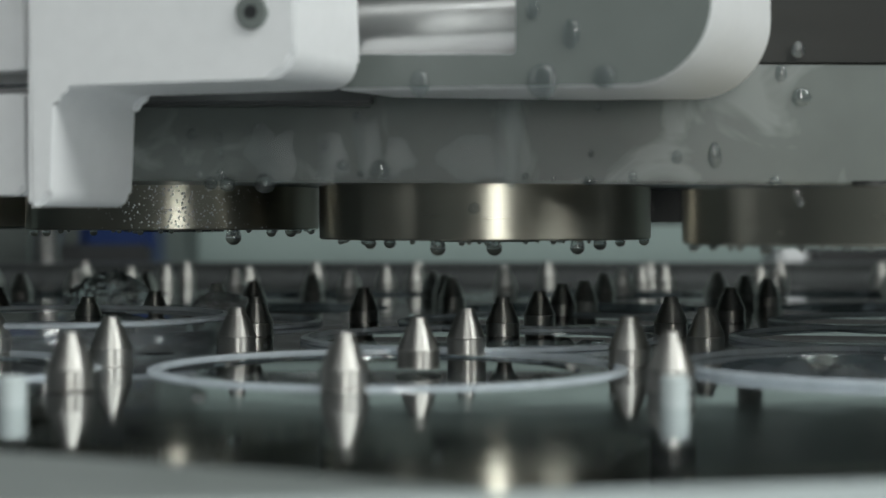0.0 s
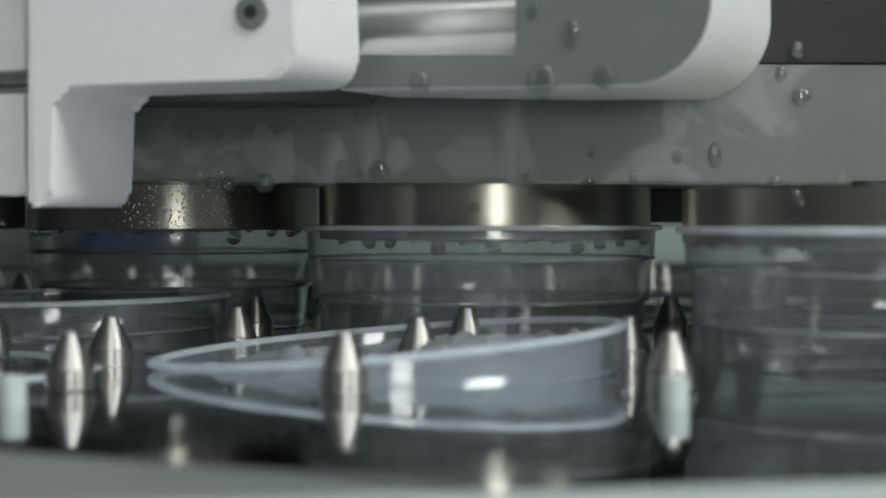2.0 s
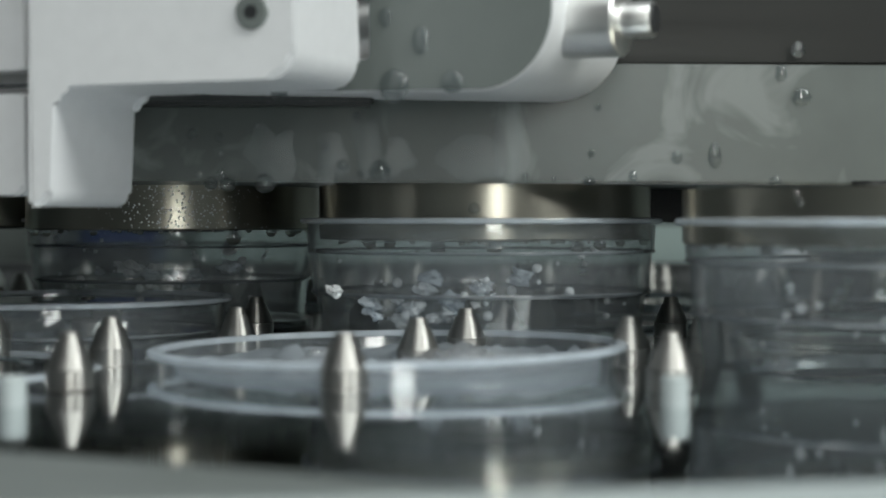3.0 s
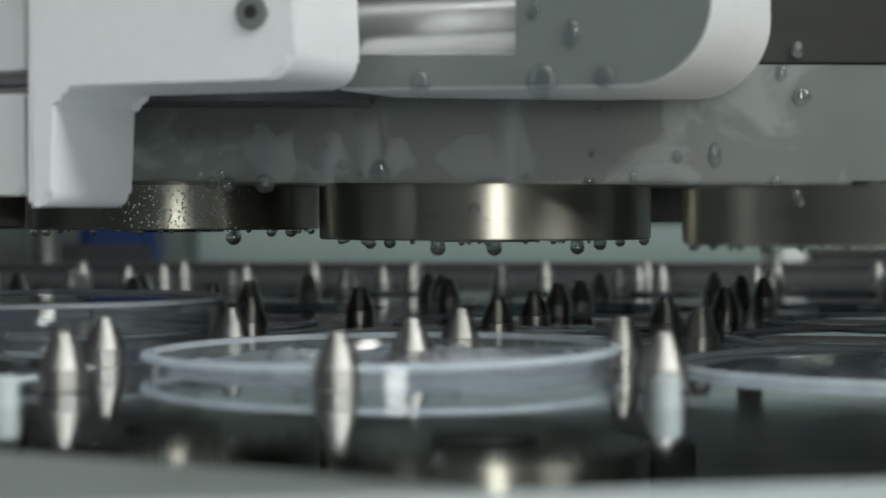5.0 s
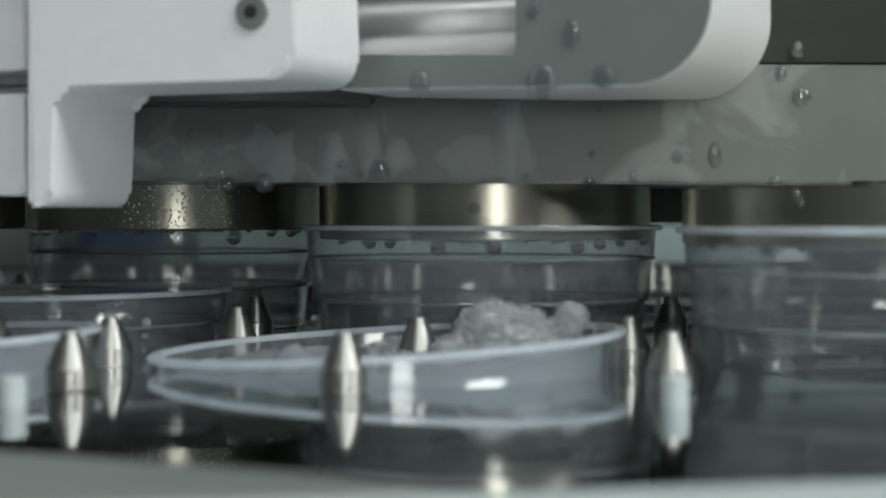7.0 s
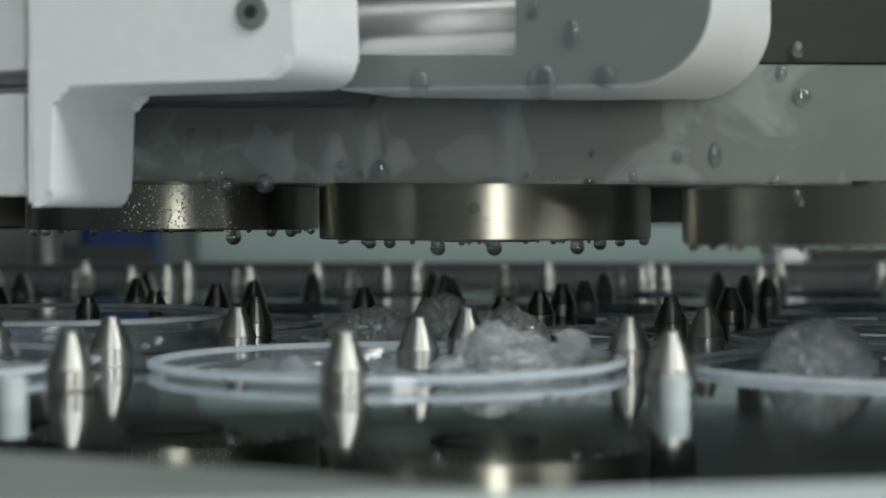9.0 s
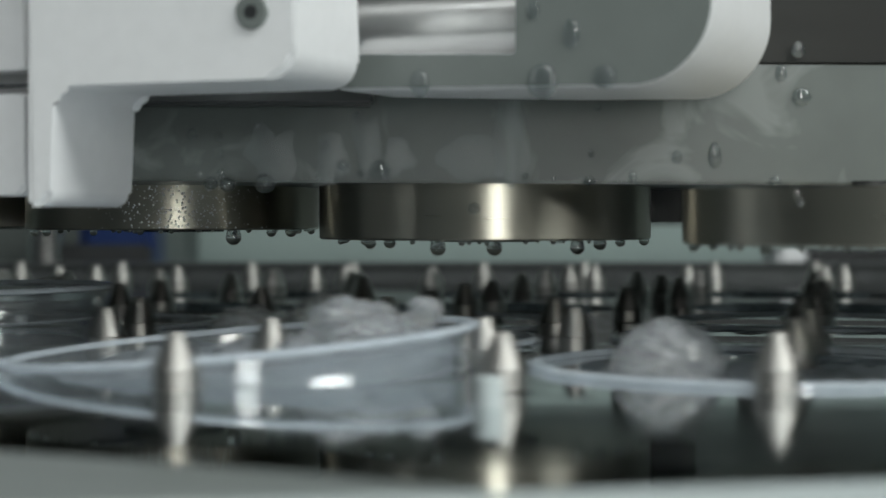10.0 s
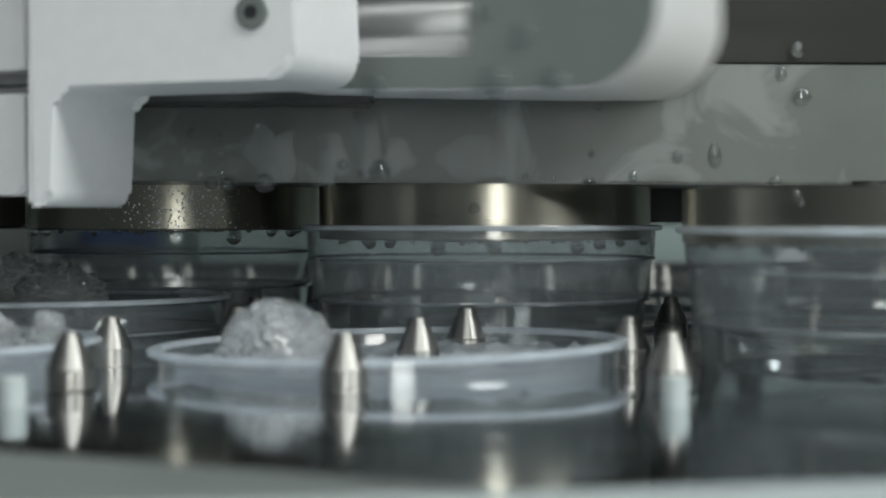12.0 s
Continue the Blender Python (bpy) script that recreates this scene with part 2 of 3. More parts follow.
# one pitch of the pattern: x at rest and y of each pin
PINS = ((-0.0167, 0.316), (0.0387, 0.316), (-0.0048, 0.362), (0.0367, 0.366), (0.005, 0.400), (0.0572, 0.405), (0.0147, 0.458), (0.0561, 0.458),
        (0.0256, 0.494), (0.080, 0.5185), (0.0029, 0.602), (0.0352, 0.550), (0.0436, 0.574), (0.0562, 0.652), (-0.0348, 0.703), (-0.0228, 0.744),
        (-0.0113, 0.762), (0.0236, 0.703), (0.0669, 0.694), (0.0463, 0.821), (0.0981, 0.666), (0.1027, 0.633), (0.1265, 0.744), (0.091, 0.821))
first_pin = None
for px, py in PINS:
    for k in range(-3, 7):
        if first_pin is None:
            first_pin = part("pin", lathe([(r * PIN_WIDE, z) for r, z in PIN_PROFILE], 28), M_PIN, carrier)
            pin = first_pin
        else:
            pin = new("pin", first_pin.data)
            pin.parent = carrier
        pin.location = (px + PITCH * k, py, 0)


# short round stubs along the near edge
stub = part("stub", lathe(((0, 0.0048), (0.0018, 0.0048), (0.0022, 0.0044), (0.0022, 0.0)), 28), M_GUARD, carrier, "short pale plastic stub")
for k in range(-3, 7):
    if k == 0:
        stub.location = (0.0357, 0.2865, 0)
    else:
        q = new("stub", stub.data)
        q.parent, q.location = carrier, (0.0357 + PITCH * k, 0.2865, 0)


# water beads left standing on the polished plate
for i in range(90):
    r = random.choice((0.0005, 0.0007, 0.0009, 0.0013))
    bm = lathe([(0, r * 0.75)] + [(r * math.sin(a * math.pi / 8), r * 0.75 * math.cos(a * math.pi / 8)) for a in (1, 2, 3)] + [(r, 0.00005)], 14)
    q = part("water_bead", bm, M_WATER, carrier, "clear water bead")
    row = random.choice((0, 0, 0, 1, 1, 2))
    q.location = (random.uniform(-0.16, 0.42), random.choice((0.30, 0.305, 0.41, 0.418, 0.426, 0.432, 0.535, 0.542, 0.548)) + random.uniform(-0.004, 0.004), 0.0001)


def at(x, y, depth):
    """x and z at a depth, from the plan of the view."""
    return ((x - 784) * depth / 3300, EYE_Z - (y - 385) * depth / 3300)


# ---- filling discs and their mounting plate ----
# x, y, lower and upper height, radius
DISCS = ((0.0099, 0.4414, 0.0241, 0.0366), (0.0896, 0.360, 0.0240, 0.0346), (-0.0700, 0.4845, 0.0261, 0.0384), (-0.1353, 0.5437, 0.0265, 0.0390))
DISC_RADII = (0.0391, 0.0430, 0.0377, 0.0357)
for (x, y, z0, z1), DISC_R in zip(DISCS, DISC_RADII):
    d = new("filling_disc")
    d.location = (x, y, z0)
    h = z1 - z0
    tagged(d, "wet brushed steel filling disc under the mounting plate", "filling disc", "filling discs")
    part("disc_body", lathe(((0, 0), (DISC_R - 0.0004, 0), (DISC_R, 0.0004), (DISC_R, h), (0, h)), 128), M_DISC, d)
    part("nozzle_ring", lathe(((0.011, 0.0), (0.011, -0.0006), (0.013, -0.0006), (0.013, 0.0)), 48), M_DARK, d)
    part("neck", lathe(((0.0, h), (0.004, h), (0.004, h + 0.0022), (0, h + 0.0022)), 32, cy=0.030), M_DARK, d)
plate = new("mounting_plate")
tagged(plate, "grey wet plastic mounting plate over the filling discs", "mounting plate")
plate.matrix_world = pose(0, 0.40, 0.0366, 0, 0.34, 0)
part("plate_body", box(-0.5, 0.5, 0.0, 0.25, 0.0, 0.0258, 0.0006), M_GREY, plate)
for rx in (0.0645, 0.1092):
    hanger = new("hanging_rod")
    tagged(hanger, "round steel rod hanging behind the filling discs", "rod", "rods behind the discs")
    hanger.location = (rx, 0.662, 0.0235)
    rod_bm = lathe(((0, 0), (0.0040, 0), (0.0046, 0.0006), (0.0046, 0.075), (0, 0.075)), 32)
    part("rod_shaft", rod_bm, M_PIN, hanger)
    part("rod_tip", lathe(((0, -0.0008), (0.002, -0.0008), (0.0024, 0.0)), 24), M_DARK, hanger)
block = link("spacer_block", box(0.048, 0.064, 0.47, 0.50, 0.028, 0.0372, 0.0005), M_DARK)
tagged(block, "black spacer block between two filling discs", "spacer block")
beam = link("steel_beam", box(-0.5, 0.5, 0.405, 0.47, 0.0618, 0.095, 0.001), M_BEAM)
tagged(beam, "brushed steel beam above the mounting plate", "beam")

# ---- white clamp bracket ----
bracket = new("clamp_bracket")
tagged(bracket, "white plastic clamp bracket with rounded corners", "bracket")
BD = 0.335
bracket.matrix_world = pose(*at(520, 385, BD)[:1], BD, EYE_Z, 0, 0, -19)


def B(x, y, r=0.0):
    """Outline point of the bracket from its plan, turned with the bracket."""
    k = BD / 3300
    run = (x - 520) * k / math.cos(radians(19)) * 1.0
    deep = 1 - run * math.sin(radians(19)) / BD
    # the far end shrinks with distance
    u = ((x - 784) * deep - (520 - 784)) * k / math.cos(radians(19))
    return (u, (385 - y) * k * deep, r * k)


outline = rounded([B(40, -260), B(520, -260), B(520, 138, 52), B(93, 152, 34), B(84, 366, 30), B(48, 366, 8)])
part("bracket_body", slab(outline, 0.032, Matrix.Identity(4), 0.0011), M_WHITE, bracket)
sx, sz = B(447, 22)[:2]
screw = part("screw", lathe(((0.0, -0.0006), (0.0011, -0.0006), (0.0012, 0.0008), (0.0029, 0.0008), (0.0032, 0.0004), (0.0032, -0.001)), 40), M_PANEL, bracket, "recessed socket screw")
screw.matrix_local = Matrix.Translation((sx, 0, sz)) @ pose(0, 0, 0, 90, 0, 0)
# dark cap on the screw, painting the shade inside its socket
sock = part("socket", lathe(((0, 0.0009), (0.0014, 0.0009), (0.0015, 0.0006)), 6), M_DARK, screw)
endb = new("end_block")
tagged(endb, "white plastic end block in two halves with a steel shaft between", "end block")
endb.matrix_world = pose(at(43, 385, 0.360)[0], 0.360, EYE_Z, 0, 0, -19)
ek = 0.360 / 3300
part("upper_half", slab(rounded([(-0.05, 0.06, 0), (0, 0.06, 0), (0, (385 - 124) * ek, 0.0008), (-0.05, (385 - 124) * ek, 0)]), 0.02, Matrix.Identity(4), 0.0006), M_WHITE, endb)
part("lower_half", slab(rounded([(-0.05, (385 - 166) * ek, 0), (0, (385 - 166) * ek, 0.0008), (0, (385 - 346) * ek, 0.002), (-0.05, (385 - 346) * ek, 0)]), 0.02, Matrix.Identity(4), 0.0006), M_WHITE, endb)
sh = lathe(((0.0, -0.05), (0.004, -0.05), (0.004, 0.0), (0, 0.0)), 32)
shaft_end = part("shaft", sh, M_SHAFT, endb)
shaft_end.matrix_local = pose(0.0, 0.012, (385 - 145) * ek, 0, 90, 0)

# dark strip that stands in for the shaded band below the bracket arm
seal = link("rubber_seal", box(at(232, 0, 0.392)[0], at(660, 0, 0.392)[0], 0.392, 0.4005, at(0, 186, 0.392)[1], at(0, 120, 0.392)[1], 0.0008), M_DARK_GREY)
tagged(seal, "dark strip painting the shade under the bracket arm", "seal")

# ---- sliding block on its guide rod ----
SD = 0.345
slider = new("sliding_block")
tagged(slider, "grey faced white sliding block with a big rounded corner", "sliding block")
SLIDE_HOME = pose(at(1260, 385, SD)[0], SD, EYE_Z, 0, 0, -24)
slider.matrix_world = SLIDE_HOME
sk = SD / 3300


def S(x, y, r=0.0):
    u0 = (x - 1260) * sk / math.cos(radians(24))
    deep = 1 - u0 * math.sin(radians(24)) / SD
    u = ((x - 784) * deep - (1260 - 784)) * sk / math.cos(radians(24))
    return (u, (385 - y) * sk * deep, r * sk)


body_outline = rounded([S(600, 95), S(912, 95, 10), S(912, -260), S(1262, -260), S(1262, 151, 150), S(600, 159)], 14)
part("block_body", slab(body_outline, 0.043, Matrix.Identity(4), 0.0005), M_WHITE, slider)
# thin grey sheet that makes the front darker than the white sides
face_outline = rounded([S(602, 97), S(914, 97, 10), S(914, -255), S(1258, -255), S(1258, 148, 146), S(602, 156)], 14)
part("face_panel", slab(face_outline, 0.0006, Matrix.Translation((0, -0.0006, 0)), 0.0), M_PANEL, slider)
rod = new("guide_rod")
tagged(rod, "polished steel guide rod with its end bore painted dark", "guide rod")
rod.matrix_world = pose(at(1168, 30, 0.355)[0], 0.364, at(1165, 30, 0.36)[1], 0, 90, -24)
part("shaft", lathe(((0, 0), (0.0024, 0), (0.0034, -0.0002), (0.0036, -0.0005), (0.0036, -0.006), (0.0068, -0.0065), (0.0072, -0.007), (0.0072, -0.09), (0, -0.09)), 48), M_ROD, rod)
# raised black disc in place of the dark inside of the end hole
part("bore", lathe(((0, 0.0003), (0.0026, 0.0003), (0.0028, -0.0001)), 32), M_DARK, rod)

# ---- background ----
wall = link("wall_rear", box(-1.6, 1.6, 1.45, 1.5, -0.5, 1.2), M_WALL)
tagged(wall, kind="structure")
floor = link("floor", box(-1.6, 1.6, -1.0, 1.45, -0.55, -0.5), M_FLOOR)
tagged(floor, kind="structure")
# unseen walls and ceiling, kept dark to give the steel contrasting reflections
for nm, bx in (("wall_front", (-1.6, 1.6, -1.05, -1.0, -0.5, 1.2)), ("wall_west", (-1.65, -1.6, -1.05, 1.5, -0.5, 1.2)), ("wall_east", (1.6, 1.65, -1.05, 1.5, -0.5, 1.2)),
               ("ceiling", (-1.65, 1.65, -1.05, 1.5, 1.2, 1.25))):
    tagged(link(nm, box(*bx), M_HALL), kind="structure")
guard = new("front_guard")
guard.matrix_world = pose(0.0, 0.190, 0.0002, 0, 0, 12)
part("rail", box(-0.3, 0.3, -0.09, -0.003, 0.0, 0.0004, 0.0001), M_GUARD, guard)
part("edge_strip", box(-0.3, 0.3, -0.003, 0.0, 0.0, 0.0007, 0.0002), M_GUARD, guard, "raised pale edge strip")
# flat sheet added over the left corner to give it a lighter tone
part("corner_plate", slab([(-0.16, -0.02), (-0.16, 0.066), (-0.055, 0.057), (-0.014, 0.024), (0.03, -0.02)], 0.0003, pose(0, 0, 0.0003, -90, 0, 0), 0.0), M_PANEL, guard, "flat grey sheet added to lighten the left corner")
tagged(guard, "pale blue plastic guard rail in front of the carrier", "guard rail")

# ---- machine parts behind the carrier ----
post = new("support_post")
px_, pz_ = at(80, 430, 0.95)
post.location = (px_, 0.95, -0.05)
tagged(post, "round steel support post behind the carrier", "post")
part("post_shaft", lathe(((0, 0), (0.0085, 0), (0.0085, 0.2), (0, 0.2)), 40), M_SHAFT, post)
part("collar", lathe(((0.0085, 0.036), (0.013, 0.036), (0.0135, 0.0365), (0.0135, 0.046), (0.0085, 0.046)), 40), M_SHAFT, post)
motor = new("drive_motor")
mx_, mz_ = at(215, 440, 1.0)
motor.location = (mx_, 1.0, 0.0)
tagged(motor, "dark blue drive motor behind the carrier", "motor")
part("housing", box(-0.02, 0.02, -0.02, 0.03, -0.05, 0.055, 0.006), M_BLUE, motor)
part("base", box(-0.034, 0.019, -0.030, 0.03, -0.05, 0.0150, 0.002), M_DARK, motor)
cab = link("grey_cabinet", box(*sorted((at(-200, 0, 1.1)[0], at(275, 0, 1.1)[0])), 1.1, 1.3, -0.4, 0.5, 0.006), M_GREY)
tagged(cab, "dark grey machine cabinet behind the motor", "cabinet")
# bar hidden behind the discs, added so the plate mirrors dark there
upper_bar = new("upper_frame_bar")
part("bar", box(-0.7, 0.7, 1.20, 1.26, 0.0245, 0.074, 0.002), M_DARK_GREY, upper_bar)
for bx in (-0.42, -0.14, 0.14, 0.42):
    part("bolt_head", lathe(((0, -0.004), (0.0045, -0.004), (0.005, -0.003), (0.005, 0.0)), 6), M_SHAFT, upper_bar).matrix_local = pose(bx, 1.2001, 0.05, -90, 0, 0)
tagged(upper_bar, "dark bar added across the rear to darken the reflection in the plate", "frame bar")
frame_bar = new("rear_frame_bar")
part("bar", box(-0.6, 0.6, 0.90, 0.925, -0.05, at(0, 466, 0.90)[1] - 0.002, 0.001), M_DARK_GREY, frame_bar)
part("cover_strip", box(-0.6, 0.6, 0.897, 0.928, at(0, 466, 0.90)[1] - 0.0019, at(0, 466, 0.90)[1], 0.0006), M_DARK_GREY, frame_bar)
tagged(frame_bar, "dark machine frame bar behind the carrier", "frame bar")
wb = link("white_box", box(at(1378, 0, 0.95)[0], at(1436, 0, 0.95)[0], 0.95, 1.0, -0.08, at(0, 440, 0.95)[1], 0.003), M_WHITE)
tagged(wb, "small white plastic box beside the carrier", "box")
db = link("dark_unit", box(at(1440, 0, 0.93)[0], at(1800, 0, 0.93)[0], 0.93, 1.05, -0.08, at(0, 444, 0.93)[1], 0.004), M_DARK)
tagged(db, "black machine unit beside the carrier", "machine unit")

# ---- cups ----
CUP_R = 0.0462
BODY = ((0.0446, -0.0010), (0.0441, -0.0076), (0.0435, -0.0084), (0.0430, -0.0178), (0.0421, -0.0188),
        (0.0370, -0.0560), (0.0350, -0.0572), (0.0, -0.0574), (0.0, -0.0568), (0.0348, -0.0566), (0.0365, -0.0556), (0.0416, -0.0186), (0.0425, -0.0176), (0.0430, -0.0082), (0.0436, -0.0074), (0.0441, -0.0010))
RIM = ((0.0440, 0.0004), (0.0455, 0.0004), (CUP_R, 0.0001), (CUP_R, -0.0007), (0.0456, -0.0010), (0.0440, -0.0008))


def sized(profile, f):
    return [(a * f, b * f) for a, b in profile]


cups = {}
for row in (0, 1, 2):
    cup_data = None
    f = ROW_SCALE[row]
    for k in range(-2, 5):
        c = new("cup")
        if cup_data is None:
            b = part("cup_body", lathe(sized(BODY, f), 96), M_CUP, c)
            r = part("rim", lathe(sized(RIM, f), 96, closed=True), M_RIM_SHEEN, c)
            g1 = part("ridge", lathe(sized(((0.0442, -0.0076), (0.0444, -0.0080), (0.0441, -0.0084), (0.0434, -0.0083), (0.0435, -0.0077)), f), 96, closed=True), M_RIDGE, c)
            g2 = part("ridge", lathe(sized(((0.0432, -0.0177), (0.0434, -0.0181), (0.0430, -0.0187), (0.0420, -0.0188), (0.0424, -0.0178)), f), 96, closed=True), M_RIDGE, c)
            cup_data = (b.data, r.data, g1.data, g2.data)
        else:
            for nm, dt in zip(("cup_body", "rim", "ridge", "ridge"), cup_data):
                new(nm, dt).parent = c
        tagged(c, "clear plastic cup held in a hole of the carrier", "cup", "cups in the carrier")
        cups[row, k] = (c, ROW_X[row] + PITCH * k, ROW_Y[row])

DOWN, HALF, UP = 0.0009, 0.0054, 0.0287
STATION = (1, 0, -1)


def cup_state(row, k, t):
    """Height of the rim and its lean at a time."""
    cyc = math.floor((t - 0.26) / 4.695)
    d = (t - 0.26) - 4.695 * cyc
    place = k - cyc - 1
    fresh = place == STATION[row] - 1
    if place == STATION[row]:
        pts = ((0, DOWN, 0), (1.48, DOWN, 0), (1.62, UP - 0.0016, 0), (2.4, UP - 0.0016, 0), (2.5, UP, 0), (3.3, UP, 0), (3.6, DOWN, 0), (4.7, DOWN, 0))
    elif place < STATION[row] and row == 1:
        top, late, end = (0.0106, 0.0102, 0.0098) if cyc == 0 else (0.0126, 0.0108, 0.0057)
        lift = ((0, DOWN, 0), (0.55, DOWN, 0), (0.8, top, -0.8)) if fresh else ((0, 0.0098 if cyc == 1 else 0.0057, 0), (0.15, top, -0.8))
        pts = lift + ((1.85, top, -0.8), (2.25, late, -0.4), (3.2, (late + end) / 2, 0), (4.65, end, 0), (4.7, end, 0))
    elif place < STATION[row] and row == 0 and k > 0:
        end = 0.0036 if cyc == 0 else DOWN
        lift = ((0, DOWN, 0), (0.55, DOWN, 0), (0.8, HALF, -4.6)) if fresh else ((0, 0.0036 if cyc == 1 else DOWN, 0), (0.15, HALF, -4.6))
        pts = lift + ((1.85, HALF, -4.6), (2.25, 0.0050, -1.2), (3.2, 0.0038, -0.5), (4.65, end, 0), (4.7, end, 0))
    elif place < STATION[row] and row == 0:
        pts = ((0, 0.0002, 0), (4.7, 0.0002, 0))
    else:
        pts = ((0, DOWN, 0), (4.7, DOWN, 0))
    for (a, za, la), (b, zb, lb) in zip(pts, pts[1:]):
        if a <= d <= b:
            f = (d - a) / max(b - a, 1e-6)
            return za + (zb - za) * f, la + (lb - la) * f
    return pts[-1][1:]


def cup_rows(row, k, x, y, dx=0.0, dy=0.0, dz=0.0):
    keys = set(TIMES)
    for c in range(-1, 3):
        t0 = 0.26 + 4.695 * c
        for d in (0.15, 0.55, 0.8, 1.48, 1.62, 1.9, 2.3, 2.4, 2.5, 3.2, 3.3, 3.6, 4.65):
            if 0 < t0 + d < 12:
                keys.add(round(t0 + d, 3))
    rows = []
    for t in sorted(keys):
        z, lean = cup_state(row, k, t)
        rows.append((t, pose(x - travel(t), y, z, 0, lean, 0) @ Matrix.Translation((dx, dy, dz))))
    return rows


# ---- ice in the cups ----
def ice_mesh(r, seed, rough, squash=1.0, subdiv=5):
    bm = bmesh.new()
    bmesh.ops.create_icosphere(bm, subdivisions=subdiv, radius=1)
    off = Vector((seed * 3.1, seed * 1.7, seed * 0.9))
    for v in bm.verts:
        p = v.co.normalized()
        d = 1 + rough * (noise.noise(p * 1.3 + off) + 0.6 * abs(noise.noise(p * 3.1 + off)) + 0.25 * noise.noise(p * 7 + off)) + 0.07 * abs(noise.noise(p * 5 + off)) + 0.07 * abs(noise.noise(p * 9 + off)) + 0.045 * abs(noise.noise(p * 17 + off))
        v.co = Vector((p.x, p.y, p.z * squash)) * d * r
    return bm


# row, cup, offset in the cup, radius, roughness, squash
ICE = ((0, 2, (0.021, -0.006, -0.0026), 0.0100, 0.45, 0.85), (0, 2, (0.036, 0.002, 0.0026), 0.0028, 0.2, 1.0), (0, 2, (0.028, 0.006, -0.004), 0.0080, 0.5, 0.8), (0, 2, (0.004, 0.006, -0.007), 0.009, 0.5, 0.7),
       (0, 3, (-0.021, -0.010, -0.0020), 0.0108, 0.10, 1.0), (0, 3, (0.010, 0.010, -0.013), 0.010, 0.4, 0.8),
       (1, 2, (-0.008, 0.0, 0.004), 0.0066, 0.35, 0.9), (1, 2, (0.005, -0.01, -0.001), 0.009, 0.4, 0.8), (1, 2, (-0.026, -0.006, -0.001), 0.009, 0.4, 0.8),
       (2, -1, (-0.022, 0.028, 0.0004), 0.0125, 0.22, 0.9), (2, -1, (0.010, 0.024, 0.0004), 0.0085, 0.3, 0.7),
       (0, 1, (0.012, 0.0, -0.0075), 0.0095, 0.5, 0.7), (0, 1, (-0.014, 0.004, -0.0085), 0.008, 0.4, 0.8))
ice = []
for i, (row, k, off, r, rough, squash) in enumerate(ICE):
    name = "ice_ball" if rough == 0.10 else "ice_lump"
    ob = link(name, ice_mesh(r, i + 1, rough, squash), M_ICE)
    tagged(ob, "round clear ball of ice lying in a cup" if rough == 0.10 else "wet cracked lump of clear ice in a cup", "ice", "ice in the cups")
    ice.append((ob, row, k, off))

# ---- icy slush that fills the cups at the discs ----
slush = []
slush_data = None
for k in range(1, 4):
    if slush_data is None:
        bm = lathe([(0, -0.0026)] + [(0.0035 * j, -0.0026) for j in range(1, 12)] + [(0.0410, -0.0030), (0.0405, -0.0120), (0.0385, -0.0175), (0.0, -0.0180)], 64)
        for v in bm.verts:
            if v.co.z > -0.0029:
                v.co.z += 0.0030 * noise.noise(v.co * 170) + 0.0012 * noise.noise(v.co * 420) - 0.0006
        ob = link("icy_slush", bm, M_SLUSH)
        slush_data = ob.data
    else:
        ob = new("icy_slush", slush_data)
    tagged(ob, "milky icy slush filling a clear cup", "slush", "slush in the cups")
    slush.append((ob, k))

# ---- still water in the cups ----
still_water = []
for row in (0, 1, 2):
    f = ROW_SCALE[row]
    water_data = None
    for k in range(-2, 5):
        if row == 0 and 1 <= k <= 3:
            continue
        if water_data is None:
            ob = link("water_fill", lathe(sized(((0, -0.0009), (0.040, -0.0009), (0.0432, -0.0006), (0.0430, -0.0030), (0, -0.0030)), f), 64), M_WATER)
            water_data = ob.data
        else:
            ob = new("water_fill", water_data)
        tagged(ob, "clear still water filling a plastic cup to the rim", "water", "water in the cups")
        still_water.append((ob, row, k))

# ---- water drops ----
def drop_mesh(r, length):
    """A hanging drop: a short neck that swells to a round belly."""
    pr = [(0, 0.0002), (r * 0.8, 0.0002), (r * 0.82, -0.15 * (length - r)), (r * 0.92, -0.6 * (length - r))]
    for j in range(7):
        a = j / 6 * math.pi / 2
        pr.append((r * math.cos(a) if j < 6 else 0.0, -(length - r) - r * math.sin(a)))
    return lathe(pr, 24)


def edge_point(disc, sx, radius):
    """Where the near edge of a disc shows at a given place across the view."""
    cx, cy, z0, z1 = disc
    t = (sx - 784) / 3300
    # x = t * y on the circle, the nearer root
    a, b, c = 1 + t * t, -2 * (cy + t * cx), cx * cx + cy * cy - (radius - 0.0016) ** 2
    h = b * b - 4 * a * c
    y = (-b - math.sqrt(max(h, 0))) / (2 * a)
    return t * y, y, z0


HANGING = ((0, ((605, 6), (655, 11), (690, 11), (775, 14), (875, 14), (1022, 13), (1062, 12), (1098, 9), (1140, 9), (730, 5), (930, 5), (980, 6), (830, 5))),
           (1, ((1228, 9), (1262, 7), (1310, 7), (1357, 12), (1420, 6), (1500, 7))),
           (2, ((60, 8), (82, 8), (165, 7), (247, 7), (303, 5), (413, 14), (480, 9), (515, 11), (550, 7), (200, 4), (350, 4), (440, 5))))
SPANS = ((585, 1150), (1215, 1560), (55, 560))
